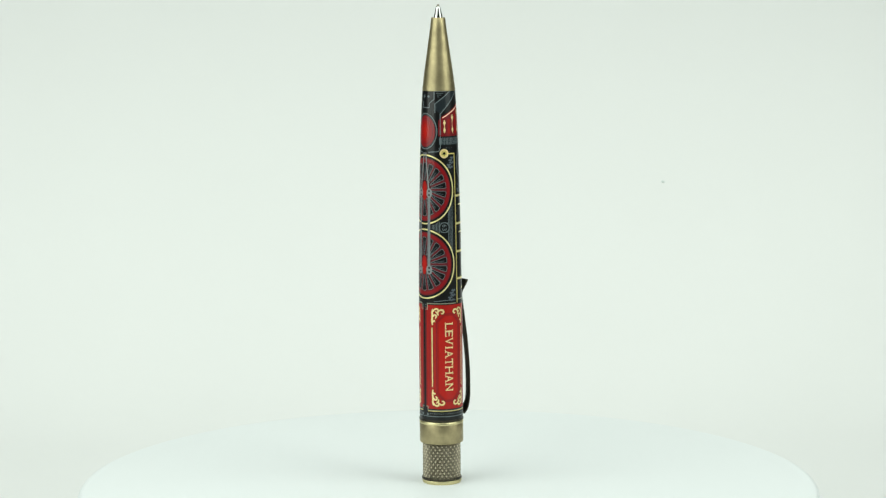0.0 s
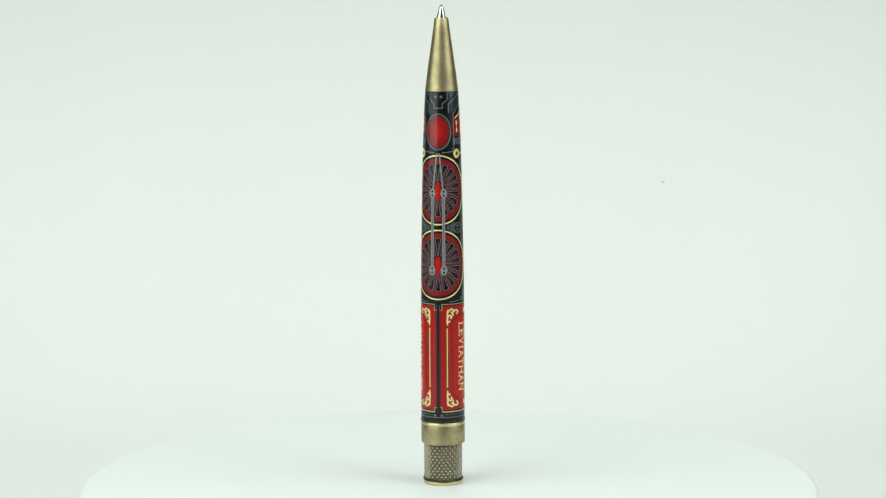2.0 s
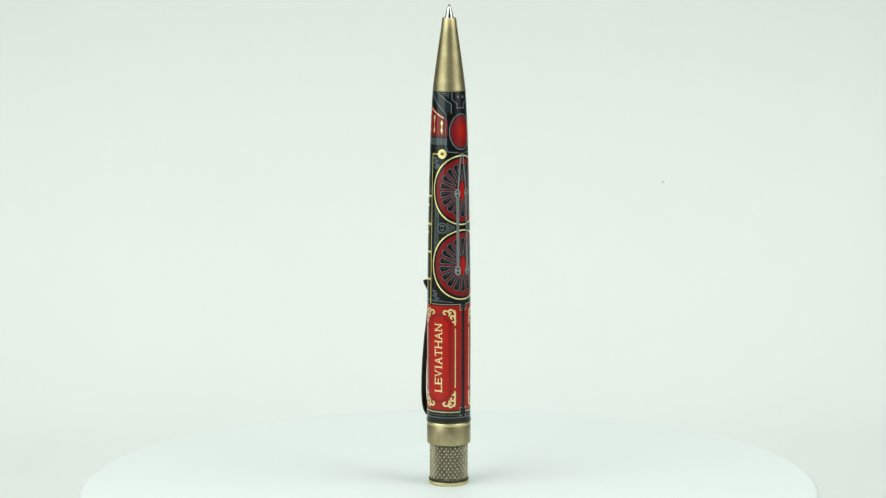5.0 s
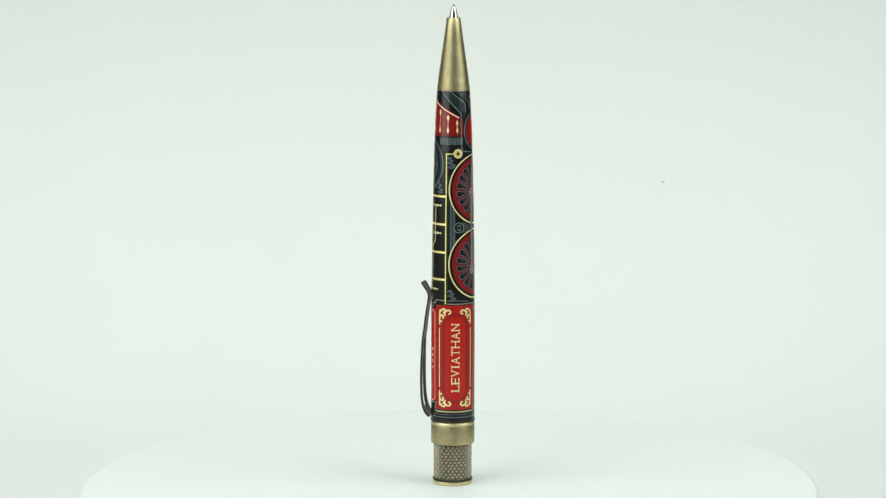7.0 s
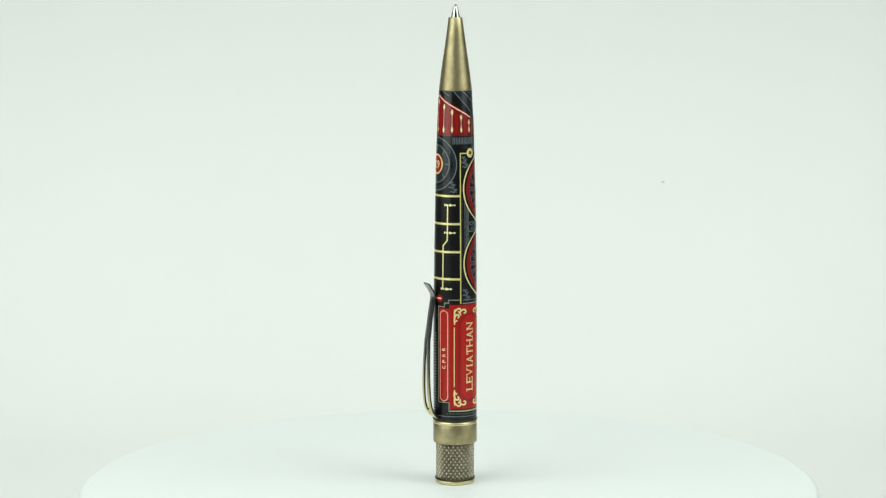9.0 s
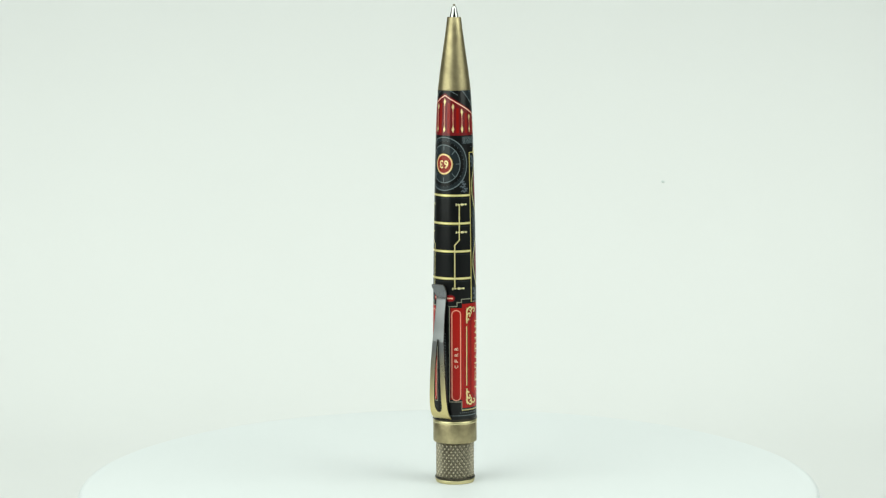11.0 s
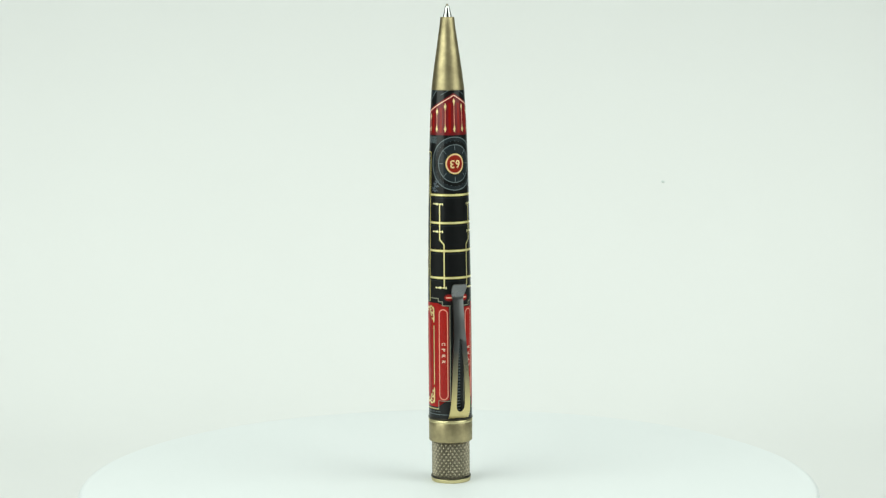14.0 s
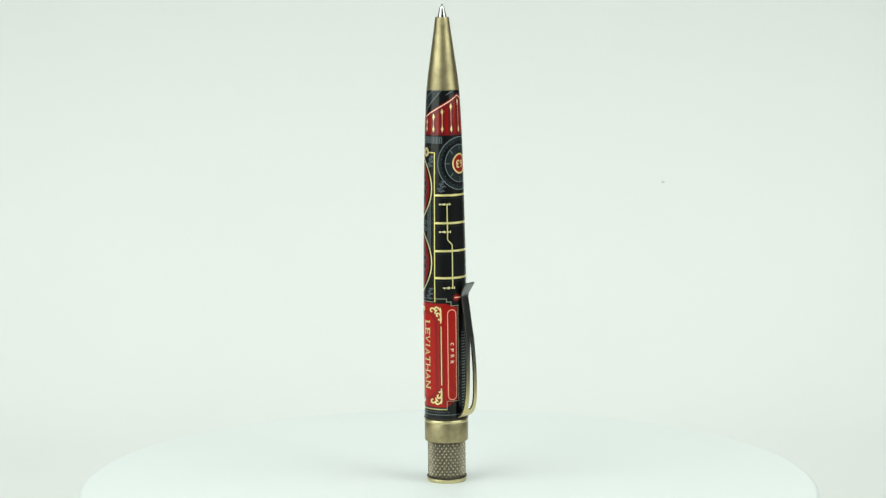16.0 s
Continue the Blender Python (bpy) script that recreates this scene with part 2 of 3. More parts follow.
class Ink:
    """Flat shapes in (degrees round the barrel, drawing row), wrapped on the barrel by done()."""

    def __init__(self, drop=0.0):
        self.bm, self.mats, self.drop = bmesh.new(), [], drop

    def slot(self, mat):
        if mat not in self.mats:
            self.mats.append(mat)
        return self.mats.index(mat)

    def poly(self, pts, mat, layer=1):
        f = self.bm.faces.new([self.bm.verts.new((p[0], p[1], layer)) for p in pts])
        f.material_index = self.slot(mat)

    def box(self, a0, a1, v0, v1, mat, layer=1):
        self.poly([(a0, v0), (a1, v0), (a1, v1), (a0, v1)], mat, layer)

    def oval(self, a, v, ra, rv, mat, layer=1, n=48):
        self.poly([(a + ra * math.cos(2 * math.pi * i / n), v + rv * math.sin(2 * math.pi * i / n)) for i in range(n)], mat, layer)

    def ring(self, a, v, ra, rv, w, mat, layer=1, n=72):
        self.line([(a + ra * math.cos(2 * math.pi * i / n), v + rv * math.sin(2 * math.pi * i / n)) for i in range(n)], w, mat, layer, True)

    def line(self, pts, w, mat, layer=1, closed=False, taper=None):
        k = K(sum(p[1] for p in pts) / len(pts))
        q = [np.array((p[0] * k, p[1])) for p in pts]
        n, left, right = len(q), [], []
        for i in range(n):
            d0 = q[i] - q[i - 1] if (i or closed) else q[1] - q[0]
            d1 = q[(i + 1) % n] - q[i] if (i < n - 1 or closed) else q[i] - q[i - 1]
            d0, d1 = d0 / (np.linalg.norm(d0) + 1e-9), d1 / (np.linalg.norm(d1) + 1e-9)
            t = d0 + d1
            t = t / (np.linalg.norm(t) + 1e-9)
            nrm = np.array((-t[1], t[0]))
            miter = min(2.0, 1 / max(0.3, float(nrm @ np.array((-d0[1], d0[0])))))
            ww = w * (taper(i / max(1, n - 1)) if taper else 1) * 0.5 * miter
            left.append(q[i] + nrm * ww)
            right.append(q[i] - nrm * ww)
        lv = [self.bm.verts.new((p[0] / k, p[1], layer)) for p in left]
        rv = [self.bm.verts.new((p[0] / k, p[1], layer)) for p in right]
        for i in range(n if closed else n - 1):
            j = (i + 1) % n
            self.bm.faces.new((lv[i], lv[j], rv[j], rv[i])).material_index = self.slot(mat)

    def star(self, a, v, size, mat, layer=1):
        k = K(v)
        self.poly([(a + size * (1 if i % 2 == 0 else 0.42) * math.sin(math.pi * i / 5) / k, v + size * (1 if i % 2 == 0 else 0.42) * math.cos(math.pi * i / 5)) for i in range(10)], mat, layer)

    def glyphs(self, word, a, v, cap, pitch, way, mat, layer=1, wide=1.0, serifs=False, bold=0.0):
        """Lettering. way 1 reads down the barrel, -1 up it, 0 round it with its head down."""
        k = K(v)
        total = sum(pitch[c] if isinstance(pitch, dict) else pitch for c in word)
        along = -total / 2
        for c in word:
            step = pitch[c] if isinstance(pitch, dict) else pitch
            cu = bpy.data.curves.new("lettering", "FONT")
            cu.body, cu.resolution_u, cu.offset = c, 3, bold
            ob = bpy.data.objects.new("lettering", cu)
            me = bpy.data.meshes.new_from_object(ob)
            xs, ys = [p.co.x for p in me.vertices], [p.co.y for p in me.vertices]
            x0, x1, y0, y1 = min(xs), max(xs), min(ys), max(ys)
            width = min(step * 0.80, cap * wide) if c != "I" else cap * 0.16
            def put(gx, gy):
                if way == 1:
                    return (a + gy / k, v + gx, layer)
                if way == -1:
                    return (a - gy / k, v - gx, layer)
                return (a - gx / k, v + gy, layer)
            mid = along + step / 2
            vs = [self.bm.verts.new(put(mid + ((p.co.x - x0) / (x1 - x0) - 0.5) * width, ((p.co.y - y0) / (y1 - y0) - 0.5) * cap)) for p in me.vertices]
            for f in me.polygons:
                self.bm.faces.new([vs[i] for i in f.vertices]).material_index = self.slot(mat)
            if serifs:
                feet = {"L": ((0.08, 1), (0.08, -1)), "E": ((0.08, 1), (0.08, -1)), "V": ((0.06, 1), (0.94, 1)), "I": ((0.5, 1), (0.5, -1)), "A": ((0.06, -1), (0.94, -1)), "T": ((0.5, -1),), "H": ((0.08, 1), (0.08, -1), (0.92, 1), (0.92, -1)), "N": ((0.08, 1), (0.08, -1), (0.92, 1))}
                for fx, side in feet.get(c, ()):
                    x, y = mid + (fx - 0.5) * width, side * cap * 0.5
                    pts = [put(x - cap * 0.17, y), put(x + cap * 0.17, y), put(x + cap * 0.17, y - side * cap * 0.07), put(x - cap * 0.17, y - side * cap * 0.07)]
                    self.poly([(p[0], p[1]) for p in pts], mat, layer + 0.4)
                if c in "LET":
                    for end in ((1,) if c != "T" else (-1, 1)):
                        for side in ((-1,) if c == "L" else (1,) if c == "T" else (-1, 1)):
                            x = mid + end * width * 0.47
                            pts = [put(x - cap * 0.04, side * cap * 0.5), put(x + cap * 0.04, side * cap * 0.5), put(x + cap * 0.04, side * cap * 0.28), put(x - cap * 0.04, side * cap * 0.28)]
                            self.poly([(p[0], p[1]) for p in pts], mat, layer + 0.4)
            bpy.data.objects.remove(ob)
            bpy.data.meshes.remove(me)
            along += step

    def done(self, name, label=""):
        bm = self.bm
        bmesh.ops.triangulate(bm, faces=[f for f in bm.faces if len(f.verts) > 4])
        for axis, step in ((0, 3.0), (1, 14.0)):
            vals = [p.co[axis] for p in bm.verts]
            cut = math.ceil(min(vals) / step + 1e-6) * step
            while cut < max(vals) - 1e-6:
                at, no = [0, 0, 0], [0, 0, 0]
                at[axis], no[axis] = cut, 1
                bmesh.ops.bisect_plane(bm, geom=bm.verts[:] + bm.edges[:] + bm.faces[:], dist=1e-5, plane_co=at, plane_no=no)
                cut += step
        for f in bm.faces:
            f.normal_update()
            if f.normal.z > 0:
                f.normal_flip()
        normals = []
        for p in bm.verts:
            a, v, layer = p.co
            v += self.drop
            z = height(v, metres(R(v), 0.05))
            r = radius(z) + layer * 7e-6
            slope = (radius(z + 1e-4) - radius(z - 1e-4)) / 2e-4
            s, c = math.sin(radians(a)), -math.cos(radians(a))
            p.co = (r * s, r * c, z)
            normals.append(Vector((s, c, -slope)).normalized())
        me = bpy.data.meshes.new(name)
        bm.to_mesh(me)
        bm.free()
        for m in self.mats:
            me.materials.append(m)
        me.shade_smooth()
        me.normals_split_custom_set_from_vertices(normals)
        ob = new(name, me)
        ob.parent = barrel
        return tagged(ob, label)


def roof(a):
    """Row of the red canopy's eave at a degrees from the wheels' axis."""
    return 168.5 + (180 - a) * 0.315


# canopy panel with spindles
ink = Ink(1.0)
for s in (-1, 1):
    ink.poly([(s * 180, 240.5), (s * 180, roof(180) - 3), (s * 58, roof(58) - 2), (s * 47, 211), (s * 47, 240.5)], DEEP, 1)
for s in (-1, 1):
    ink.line([(s * 180, roof(180) + 1), (s * 58, roof(58) + 1)], 3.0, RED, 2.5)
    ink.line([(s * 180, roof(180) + 1), (s * 58, roof(58) + 1)], 1.6, PALE, 3)
    ink.line([(s * 180, roof(180) + 7), (s * 60, roof(60) + 7)], 4.0, DEEP, 2)
    ink.line([(s * 48, 212), (s * 48, 240)], 3.0, DEEP, 2)
    ink.line([(s * 180, 238.8), (s * 47, 238.8)], 2.6, DEEP, 2)
    for k in range(5):
        c = 180 - k * 28.9 - 14.4
        if c > 55:
            ink.box(s * (c - 4), s * (c + 4), roof(c) + 10, 236.5, SCARLET, 2)
ink.done("canopy_panel", "dark red canopy panel with gold eaves line")
for k in range(-4, 5):
    ink = Ink(1.0)
    a = 180 + k * 28.9
    top = roof(180 - abs(k) * 28.9) + 6
    kk = K(220)
    ink.line([(a, top + 8), (a, 232)], 1.2, ROSE, 3)
    for (v, d, w) in ((top, 1, 2.5), (235.5, -1, 2.2)):
        ink.poly([(a, v), (a + 0.9 / kk, v + 2 * d), (a + w / kk, v + 6 * d), (a + 0.9 / kk, v + 10 * d), (a, v + 15 * d), (a - 0.9 / kk, v + 10 * d), (a - w / kk, v + 6 * d), (a - 0.9 / kk, v + 2 * d)], CREAM, 4)
    ink.done("spindle")

# ribbed cornice under the canopy
ink = Ink()
for s in (-1, 1):
    ink.box(s * 46, s * 124, 243, 257, SLATE, 1)
    for k in range(15):
        ink.line([(s * (49 + k * 5), 244), (s * (49 + k * 5), 256)], 1.2, LINE, 2)
    for k in range(5):
        ink.star(s * (52 + k * 9), 262, 0.9, LINE, 1)
ink.done("ribbed_cornice", "grey ribbed cornice")

# forehead lines above the lens
ink = Ink(-1.0)
ink.line([(-31, 160.5), (-31, 177), (-14, 184), (-14, 192), (14, 192), (14, 184), (31, 177), (31, 160.5)], 1.5, LINE, 2)
ink.poly([(-30, 161), (-30, 177), (-13, 184), (-13, 191), (13, 191), (13, 184), (30, 177), (30, 161)], BLACK, 1)
for s in (-1, 1):
    ink.star(s * 10, 172, 3.6, LINE, 3)
    ink.line([(s * 92, 161), (s * 34, 185), (s * 34, 201)], 1.6, LINE, 2)
    ink.line([(s * 122, 161), (s * 51, 203), (s * 51, 262), (s * 46, 269), (s * 12, 271)], 1.6, LINE, 2)
    ink.poly([(s * 120, 161), (s * 94, 161), (s * 36, 186), (s * 36, 196), (s * 50, 202)], SLATE, 1)
    for k in range(4):
        ink.line([(s * (36 + 2 * k), 163 + 3.2 * k), (s * (72 - 8 * k), 163 + 3.2 * k)], 0.9, LINE, 2)
    for k in range(9):
        ink.star(s * (60 + 6 * k), 195 - 3.2 * k, 0.7, LINE, 2)
    ink.line([(s * 165, 162), (s * 135, 171)], 1.2, LINE, 1)
    ink.star(s * 46, 263, 1.2, LINE, 2)
ink.done("forehead_print", "grey outline work round two small stars")

# red oval lens
ink = Ink(-1.2)
ink.oval(0, 234, 40, 31.5, SLATE, 3)
ink.ring(0, 234, 40, 31.5, 1.6, LINE, 4)
for k, (ra, rv, mat) in enumerate(((35.5, 28.2, DEEP), (32.5, 26.0, CRIMSON), (29.5, 23.8, DEEP), (26.5, 21.6, CRIMSON), (20, 17.6, SCARLET), (13.5, 13.2, RED), (7, 8, RUBY))):
    ink.oval(0, 234, ra, rv, mat, 4 + k * 0.6)
ink.done("oval_lens", "red oval lens in a grey rim")

# driving wheels
for vc in (337.5, 469.5):
    ink = Ink(-1.6)
    ink.oval(0, vc, 90, 63, BLACK, 1, 72)
    ink.ring(0, vc, 87.5, 61, 2.5, FOIL, 2, 96)
    ink.ring(0, vc, 87.5, 61, 1.3, LEMON, 2.5, 96)
    ink.oval(0, vc, 79, 56, WINE, 2.2, 72)
    ink.ring(0, vc, 77, 54.6, 2.0, DEEP, 2.6, 96)
    ink.ring(0, vc, 73, 51.6, 3.8, CRIMSON, 3, 96)
    ink.ring(0, vc, 68.6, 48.4, 1.6, DEEP, 3.1, 96)
    ink.oval(0, vc - 14, 26, 20, MAROON, 3.2, 48)
    n = 18
    for i in range(n):
        t = 2 * math.pi * (i + 0.5) / n
        def at(f, dt):
            return (79 * f * math.cos(t + dt), vc + 56 * f * math.sin(t + dt))
        wedge = [at(0.30, -0.04), at(0.79, -0.115), at(0.83, -0.10), at(0.845, 0), at(0.83, 0.10), at(0.79, 0.115), at(0.30, 0.04)]
        ink.poly(wedge, BLACK, 3.5)
        ink.line(wedge, 0.8, LINE, 4.2, True)
        ink.line([at(0.40, 0.015), at(0.74, 0.03)], 0.7, CLOUD, 4.3)
    ink.oval(0, vc, 17, 13, WINE, 5)
    ink.oval(0, vc + 2, 8.5, 17, RED, 6)
    ink.oval(0, vc + 2, 5, 10, RUBY, 7)
    ink.done("driving_wheel", "red spoked locomotive wheel with a cream tyre")

# coupling rods
for s in (-1, 1):
    ink = Ink(-1.6)
    ink.box(s * 12, s * 20, 345, 479, ROD, 8)
    ink.line([(s * 16, 352), (s * 16, 470)], 2.2, LINE, 9)
    ink.line([(s * 15, 338), (s * 3.5, 272)], 2.4, ROD, 8)
    for v in (343.5, 479.5):
        ink.oval(s * 16.5, v, 9, 8.5, ROD, 9, 28)
        for d in (-3.4, 3.6):
            ink.oval(s * 16.5, v + d, 2.7, 1.9, BLACK, 10, 14)
    ink.done("coupling_rod", "grey coupling rod with bolted ends")


def cloud(ink, a, v, s, up):
    k = K(v)
    for (x, y, w) in ((0, 0, 9), (4, 4.4, 8), (1, 8.6, 11), (7, 12.6, 9), (4, 16.6, 13)):
        pts = smooth_line([(-w / 2, 0.8), (-w / 4, -1.2), (0, 0.9), (w / 4, -1.0), (w / 2, 0.6)], 4)
        ink.line([(a + s * (x + p[0] - 3) / k, v + up * (y + p[1] - 8)) for p in pts], 2.1, CLOUD, 2, taper=lambda f: 0.55 + 0.9 * math.sin(math.pi * f))


# side frames between wheels and boiler
for s in (-1, 1):
    ink = Ink(-1.0)
    ink.line([(s * 70, 273.5), (s * 97, 273.5), (s * 97, 539)], 2.0, FOIL, 3)
    ink.ring(s * 62, 273, 11.5, 7.0, 2.6, CREAM, 4, 40)
    ink.oval(s * 62, 273, 9.5, 5.8, FOIL, 3, 30)
    ink.star(s * 62, 273, 4.6, BLACK, 5)
    ink.done("star_bracket", "gold bracket line with a star medallion")
    for a, v in ((83, 289), (80, 524), (119, 333)):
        ink = Ink(-1.0)
        cloud(ink, s * a, v, -s, 1)
        ink.done("steam_curl", "blue-grey curl of steam")
    ink = Ink(-1.0)
    def gap(a):
        return 61 * math.sqrt(max(0.0, 1 - (a / 87) ** 2)) + 4
    for a in (26, 30, 34, 38, 42, 46, 72, 76, 80, 84):
        ink.line([(s * a, 337.5 + gap(a)), (s * a, 469.5 - gap(a))], 1.0, LINE, 2)
    for v in (396, 412):
        ink.line([(s * 50, v), (s * 70, v)], 1.0, LINE, 2)
    for j in range(30):
        ink.star(s * 91, 350 + j * 6, 0.8, LINE, 2)
    ink.line([(s * 30, 535), (s * 60, 533), (s * 92, 533)], 1.1, LINE, 2)
    ink.line([(s * 100, 352), (s * 100, 486)], 0.9, SLATE, 2)
    ink.oval(s * 60, 404, 13.5, 8.8, BLACK, 3, 32)
    ink.ring(s * 60, 404, 13.5, 8.8, 1.4, LINE, 4, 40)
    ink.glyphs("63", s * 60, 404, 8.0, 6.0, s, LINE, 5)
    ink.done("frame_print", "grey line work round a number disc")

# smokebox door with the number disc
ink = Ink(1.9)
ink.oval(180, 290, 73, 47.5, BLACK, 1, 72)
ink.ring(180, 290, 72, 47, 1.8, LINE, 2, 96)
ink.ring(180, 290, 66, 43, 5.0, SLATE, 1.6, 96)
ink.ring(180, 290, 50, 33.5, 1.5, LINE, 2, 96)
ink.oval(180, 290, 49, 33, SLATE, 1.5, 60)
for i in range(8):
    t = math.pi * i / 4 + math.pi / 2
    ink.line([(180 + 37 * math.cos(t), 290 + 24 * math.sin(t)), (180 + 49 * math.cos(t), 290 + 33 * math.sin(t))], 1.2, LINE, 3)
for i in range(32):
    t = 2 * math.pi * i / 32
    ink.star(180 + 61 * math.cos(t), 290 + 40 * math.sin(t), 0.8, LINE, 3)
ink.oval(180, 290.5, 31, 20, BLACK, 3, 48)
ink.oval(180, 290.5, 29, 18.8, OCHRE, 4, 48)
ink.oval(180, 290.5, 28, 18.1, CREAM, 4.5, 48)
ink.oval(180, 290.5, 25, 16.2, ROSE, 5, 48)
ink.oval(180, 290.5, 23.5, 15.4, RUST, 6, 48)
ink.glyphs("63", 180, 291, 14.5, 10.0, 0, CREAM, 7, bold=0.022)
ink.done("number_disc", "round smokebox door with a red number disc")

# boiler bands and pipes
for v in (346, 395.5, 445, 493):
    ink = Ink(1.9)
    ink.box(97, 263, v - 2.0, v + 2.0, FOIL, 3)
    ink.box(97.5, 262.5, v - 0.9, v + 0.9, LEMON, 4)
    ink.box(97, 263, v + 5, v + 6, SLATE, 2)
    ink.done("boiler_band", "yellow gold boiler band")
for s in (-1, 1):
    ink = Ink(1.9)
    ink.line([(180 + s * 46.5, 361), (180 + s * 46, 425), (180 + s * 33.5, 434), (180 + s * 33.5, 510.5)], 2.2, FOIL, 5)
    ink.line([(180 + s * 46.5, 361), (180 + s * 46, 425), (180 + s * 33.5, 434), (180 + s * 33.5, 510.5)], 1.0, LEMON, 6)
    for v, c in ((362, 46), (411, 46), (510.5, 36.5)):
        ink.line([(180 + s * (c - 8), v), (180 + s * (c + 24), v)], 1.5, FOIL, 5)
        for da, w, h in ((-8, 1.6, 2.6), (-2, 2.0, 1.8), (8, 3.4, 2.4), (13, 2, 1.6), (20, 2.6, 1.8)):
            ink.oval(180 + s * (c + da), v, w, h, LEMON, 6, 14)
    ink.done("boiler_pipe", "thin gold pipe with valve ends")

# red cab panels
for s in (-1, 1):
    ink = Ink(-0.8)
    ink.poly([(s * 3.5, 546), (s * 9, 546), (s * 9, 541), (s * 127, 541), (s * 127, 548), (s * 159, 548), (s * 159, 710), (s * 127, 710), (s * 127, 725), (s * 9, 725), (s * 9, 718), (s * 3.5, 718)], RED, 1)
    ink.box(s * 3.5, s * 8, 546, 718, DEEP, 2)
    ink.line([(s * 15.5, 545), (s * 15.5, 721)], 1.6, CRIMSON, 2)
    ink.line([(s * 121, 545), (s * 121, 722)], 1.4, CRIMSON, 2)
    ink.line([(s * 158, 549), (s * 158, 709)], 2.0, DEEP, 2)
    def octagon(g):
        c, a0, a1, v0, v1 = 15 - g * 0.5, 35 + g, 103 - g, 556 + g * 0.65, 712 - g * 0.65
        return [(s * a0, v0 + c), (s * (a0 + c * 1.5), v0), (s * (a1 - c * 1.5), v0), (s * a1, v0 + c), (s * a1, v1 - c), (s * (a1 - c * 1.5), v1), (s * (a0 + c * 1.5), v1), (s * a0, v1 - c)]
    ink.line(octagon(1), 2.4, CRIMSON, 2, True)
    ink.line(octagon(5), 2.8, SCARLET, 1.8, True)
    ink.poly(octagon(7), RUBY, 2)
    ink.done("cab_panel", "bright red panel with darker inner outline")
    for a in (24, 114):
        ink = Ink(-0.8)
        ink.line([(s * a, 580.4), (s * a, 686.6)], 3.4, DEEP, 2.5)
        ink.line([(s * a, 581), (s * a, 686)], 2.2, OCHRE, 3.2)
        ink.line([(s * a, 581), (s * a, 686)], 1.4, CREAM, 3.5)
        ink.line([(s * (a + (3 if a == 24 else -3)), 590), (s * (a + (3 if a == 24 else -3)), 678)], 0.8, DEEP, 3)
        ink.done("gold_line")
        for (v, d) in ((546, 1), (721, -1)):
            ink = Ink(-0.8)
            k, inward = K(630), (1 if a == 24 else -1)
            swirls = [([(1.6, 30), (1.2, 22), (1.8, 14), (1.4, 7), (2.6, 2)], 3.0), ([(1.8, 17), (5, 12.5), (8.4, 13), (9, 16.5), (6.6, 18.6)], 2.7), ([(2, 8), (5.5, 3), (10, 1.6), (12.6, 4.6), (10.6, 8), (8, 7)], 2.8), ([(11.5, 8), (15, 4.2), (19.5, 3.6), (22, 7), (19.6, 10), (17.4, 8.8)], 2.8), ([(7.5, 6), (11.4, 9.8), (12.2, 13.6)], 2.6), ([(1.8, 26), (5, 22.5), (6.2, 24.6)], 2.2)]
            for pts, w in swirls:
                ink.line([(s * (a - inward * 1.5 + inward * p[0] / k), v + d * p[1]) for p in smooth_line(pts, 5)], w * 1.05 + 1.7, DEEP, 3)
                ink.line([(s * (a - inward * 1.5 + inward * p[0] / k), v + d * p[1]) for p in smooth_line(pts, 5)], w * 1.1, OCHRE, 4, taper=lambda f: 0.45 + 0.75 * math.sin(math.pi * min(1, f * 0.85 + 0.12)))
                ink.line([(s * (a - inward * 1.5 + inward * p[0] / k), v + d * p[1]) for p in smooth_line(pts, 5)], w * 0.78, CREAM, 4.5, taper=lambda f: 0.45 + 0.75 * math.sin(math.pi * min(1, f * 0.85 + 0.12)))
            ink.oval(s * (a + inward * 7 / k), v + d * 16.3, 1.9, 1.4, CREAM, 5, 12)
            ink.done("corner_scroll", "cream gold corner scroll")
    ink = Ink(-0.8)
    lead = {"L": 13.0, "E": 13.2, "V": 14.4, "I": 8.2, "A": 14.6, "T": 13.4, "H": 15.6, "N": 15.2}
    ink.glyphs("LEVIATHAN", s * 69.7, 633, 15.0, lead, s, DEEP, 4, bold=0.028)
    ink.glyphs("LEVIATHAN", s * 69.7, 633, 14.5, lead, s, CREAM, 5, serifs=True)
    ink.done("lettering", "cream gold lettering")
    ink = Ink(-0.8)
    loop = []
    for k in range(13):
        t = math.pi * k / 12
        loop.append((s * (143 - 11.5 * math.cos(t)), 559.5 - 7.5 * math.sin(t)))
    for k in range(13):
        t = math.pi * k / 12
        loop.append((s * (143 + 11.5 * math.cos(t)), 704 + 7.5 * math.sin(t)))
    ink.line(loop, 1.7, ROSE, 3, True)
    ink.glyphs("CPRR", s * 143, 632.5 - 3.5 * s, 6.3, 10.6, s, PALE, 4, wide=0.8, bold=0.012)
    ink.done("side_plate", "narrow rounded plate outlined in rose gold")
    ink = Ink(-0.8)
    ink.line([(s * 4, 549), (s * 10, 549), (s * 10, 538.5), (s * 92, 538.5)], 1.4, SILVER, 2)
    ink.line([(s * 164, 545), (s * 141, 545), (s * 141, 538), (s * 129, 538), (s * 129, 532.5), (s * 99, 532.5)], 1.4, SILVER, 2)
    ink.line([(s * 161, 545), (s * 161, 714), (s * 128, 714), (s * 128, 728), (s * 10, 728), (s * 10, 721), (s * 4, 721)], 1.3, SILVER, 2)
    ink.line([(s * 128, 729), (s * 10, 729)], 1.0, FOIL, 3)
    ink.line([(s * 0, 738.5), (s * 170, 738.5)], 1.2, LINE, 2)
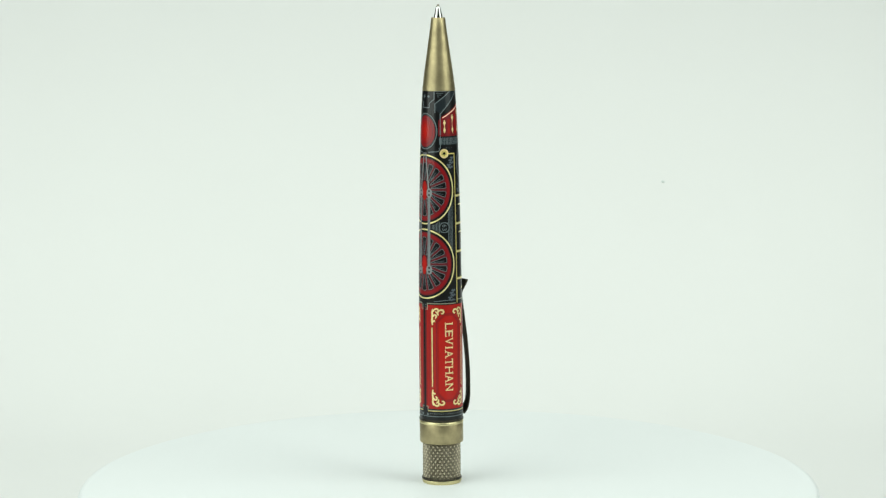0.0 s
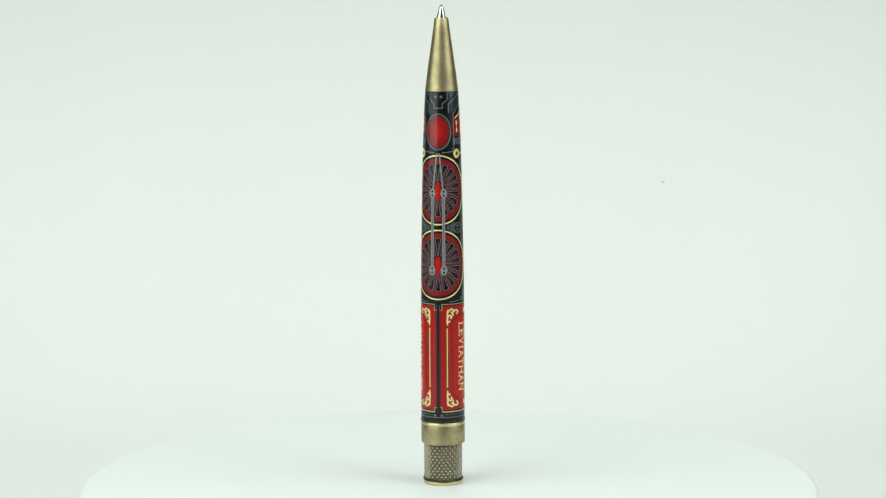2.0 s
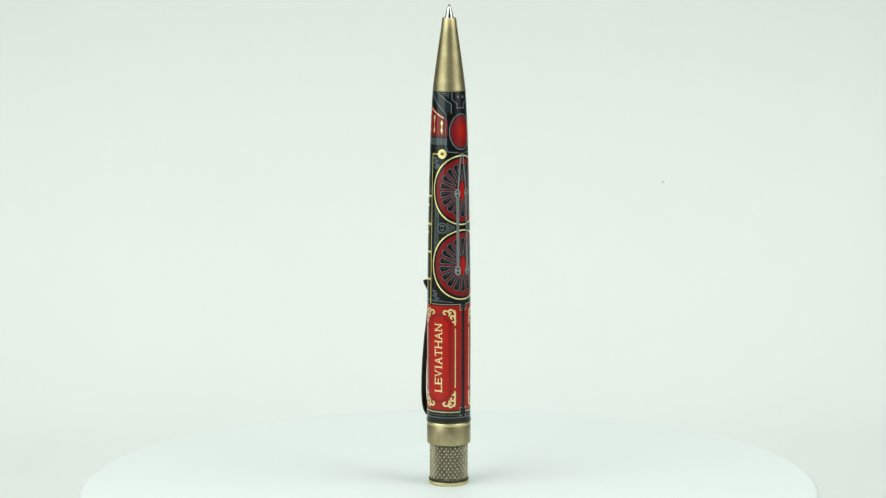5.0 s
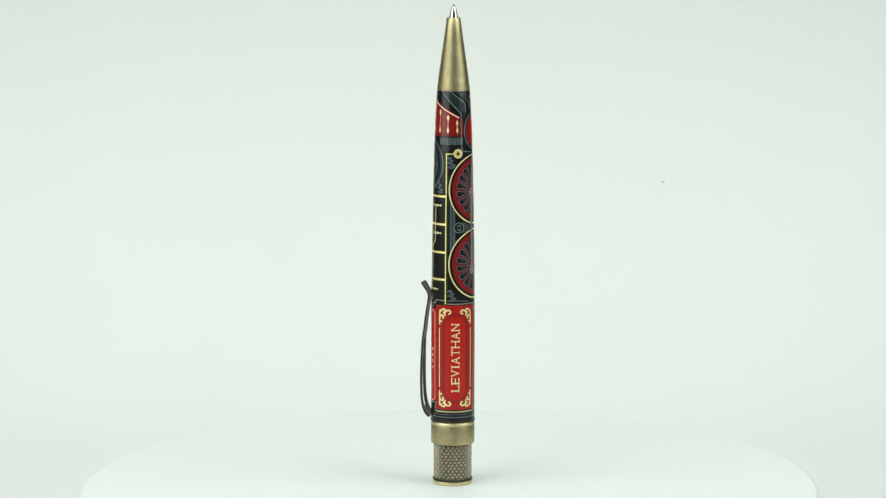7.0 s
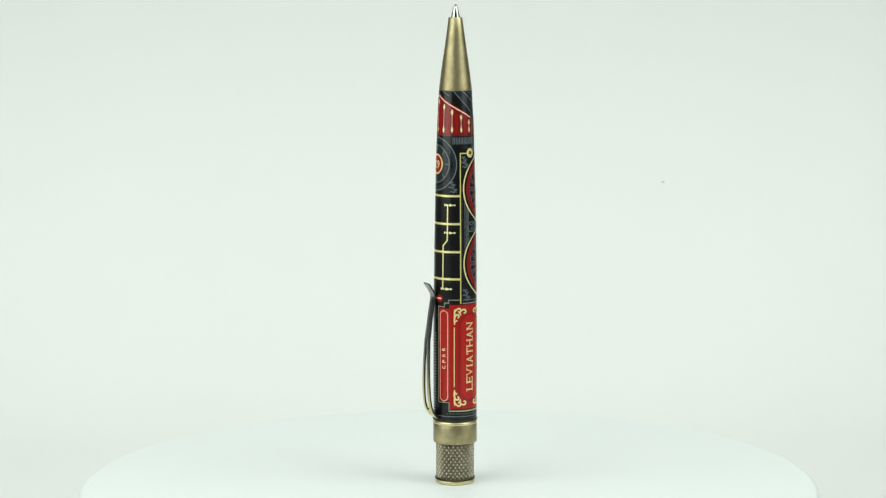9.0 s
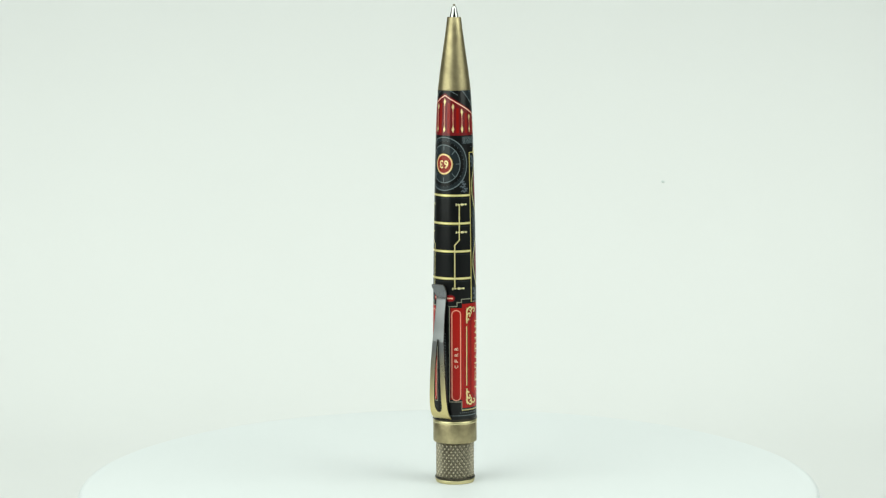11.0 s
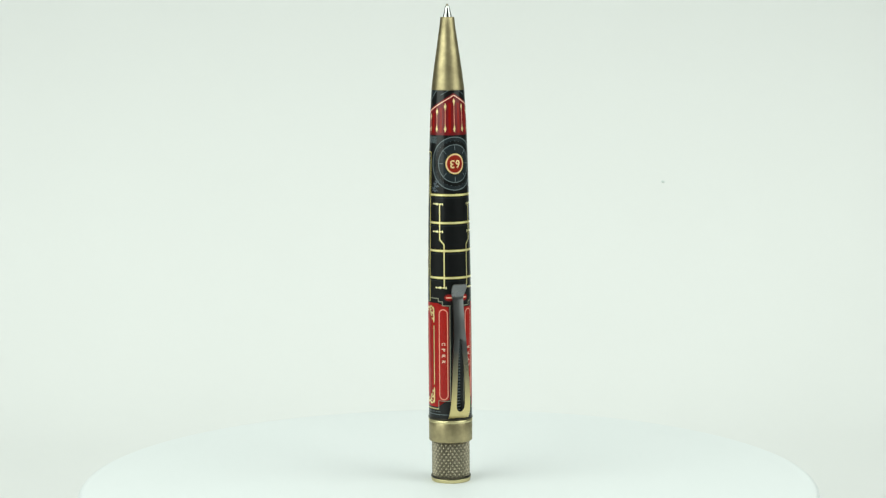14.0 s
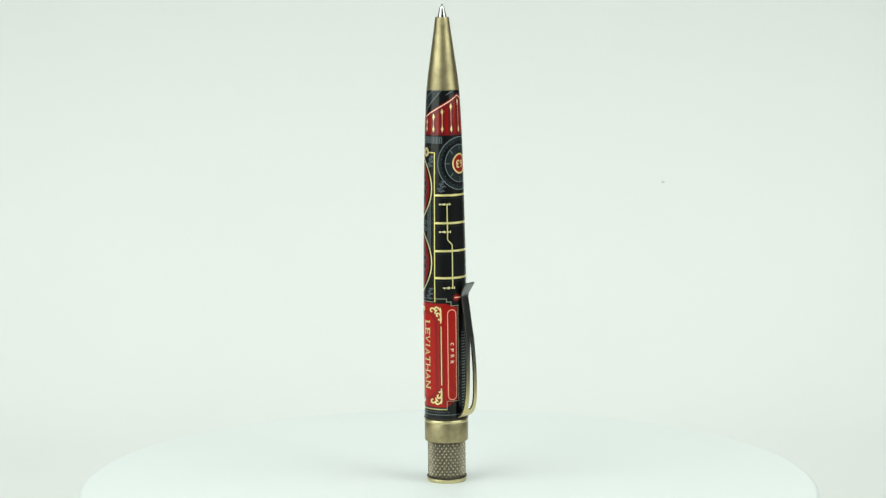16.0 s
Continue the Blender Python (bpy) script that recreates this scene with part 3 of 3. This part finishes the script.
    for k in range(20):
        ink.line([(s * (16 + k * 6), 733.6), (s * (19 + k * 6), 733.6)], 1.2, LINE, 2)
    ink.star(s * 9, 735, 3.6, LINE, 3)
    ink.star(s * 4, 541, 1.4, LINE, 3)
    ink.star(s * 4, 545, 1.4, LINE, 3)
    ink.done("border_print", "grey stepped border lines with stars")
    ink = Ink(1.9)
    ink.oval(180 + s * 21, 528, 13, 6.5, DEEP, 2, 28)
    ink.oval(180 + s * 22, 528, 9.5, 4.4, RED, 3, 28)
    ink.line([(180 + s * 6, 528), (180 + s * 29, 528)], 2.6, ROSE, 4)
    ink.line([(180 + s * 6, 528), (180 + s * 27, 528)], 1.2, PALE, 5)
    ink.done("marker_lamp", "small red marker lamp print")
for k in range(27):
    ink = Ink(1.9)
    ink.box(172, 188, 590 + k * 5.2, 592.3 + k * 5.2, LINE, 2)
    ink.done("ladder_rung")


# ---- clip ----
# clip tone by height: gunmetal grey above, fading to brass lower down
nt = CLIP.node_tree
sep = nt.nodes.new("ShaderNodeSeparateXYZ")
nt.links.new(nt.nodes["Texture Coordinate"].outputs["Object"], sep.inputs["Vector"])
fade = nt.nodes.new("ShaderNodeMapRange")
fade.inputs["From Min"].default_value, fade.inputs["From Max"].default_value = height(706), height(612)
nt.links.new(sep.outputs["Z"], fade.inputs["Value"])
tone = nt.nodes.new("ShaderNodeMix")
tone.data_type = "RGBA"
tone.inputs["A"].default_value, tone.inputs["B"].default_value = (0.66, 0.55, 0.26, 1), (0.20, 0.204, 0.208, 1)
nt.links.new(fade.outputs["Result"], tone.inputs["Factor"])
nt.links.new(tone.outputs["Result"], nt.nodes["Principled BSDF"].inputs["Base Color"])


def spring_clip():
    rows = smooth_line([(498.5, 16.5, 11.5), (500, 16.2, 12.8), (504, 13.5, 13.3), (511, 8.8, 12.8), (518, 5.2, 11.2), (524, 4.4, 10), (533, 5.6, 9.6), (558, 9.4, 9.8), (580, 12.0, 10.5), (597, 14.4, 11.3), (602, 14.8, 11.6), (638, 16.4, 14.2), (668, 16.9, 15.8), (698, 15.9, 17.2), (716, 13, 18.0), (726, 9, 18.5), (731.5, 4.5, 18.6), (734.5, 0.5, 18.6)], 7)
    slot = [(595, 0.6), (598, 1.6), (612, 2.8), (643, 5.3), (694, 7.2), (709, 7.5), (714, 7.0), (718, 5.6), (720.6, 3.6), (722, 0.6)]
    rows = sorted(rows + [(v, float(np.interp(v, [r[0] for r in rows], [r[1] for r in rows])), float(np.interp(v, [r[0] for r in rows], [r[2] for r in rows]))) for v, _ in slot])
    rows = [r for k, r in enumerate(rows) if k == 0 or r[0] - rows[k - 1][0] > 0.25]
    bm = bmesh.new()
    strips = []
    for v, gap, half in rows:
        hole = float(np.interp(v, [q[0] for q in slot], [q[1] for q in slot])) if slot[0][0] <= v <= slot[-1][0] else 0.6
        xs = [-half, -half * 0.93, -(half * 0.5 + hole * 0.5), -hole, hole, half * 0.5 + hole * 0.5, half * 0.93, half]
        z = height(v)
        r0 = radius(max(min(z, ZTOP), ZLOW))
        strips.append((v, [bm.verts.new((metres(x, z), r0 + metres(gap - 0.05 * half * (x / half) ** 2, z), z)) for x in xs]))
    for (v0, a), (v1, b) in zip(strips, strips[1:]):
        for i in range(7):
            if i == 3 and slot[0][0] <= v0 and v1 <= slot[-1][0]:
                continue
            bm.faces.new((a[i], a[i + 1], b[i + 1], b[i]))
    return bm


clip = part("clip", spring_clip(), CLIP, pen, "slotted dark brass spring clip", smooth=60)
thick = clip.modifiers.new("thickness", "SOLIDIFY")
thick.thickness, thick.offset = 0.00044, 0
# edges and inner face near black: their dark reflections put into the colour
clip.data.materials.append(DARK)
thick.material_offset_rim, thick.material_offset = 1, 1
round_edge = clip.modifiers.new("edge", "BEVEL")
round_edge.width, round_edge.segments, round_edge.limit_method = 0.00012, 2, "ANGLE"

# ---- speck of dust on the backdrop ----
bm = bmesh.new()
bmesh.ops.create_icosphere(bm, subdivisions=2, radius=0.00055)
for p in bm.verts:
    p.co.x *= 1.3
    p.co.y *= 0.3
speck = tagged(part("dust_speck", bm, DUST), "tiny grey dust speck on the backdrop", "speck")
speck.location = (0.0862, 0.3112, 0.0487)


def motions():
    rate, zero = 17.62, 2.68
    pen_rows, disc_rows = [], []
    local = pose(-0.001194, -0.00139, 0.00003, 0.353, 0.105, 0)
    for k in range(33):
        t = k * 0.5
        turn = pose(0, 0, 0, 0, 0, rate * (t - zero))
        pen_rows.append((t, turn @ local))
        disc_rows.append((t, turn))
    walk(pen, pen_rows)
    walk(platter, disc_rows)


motions()
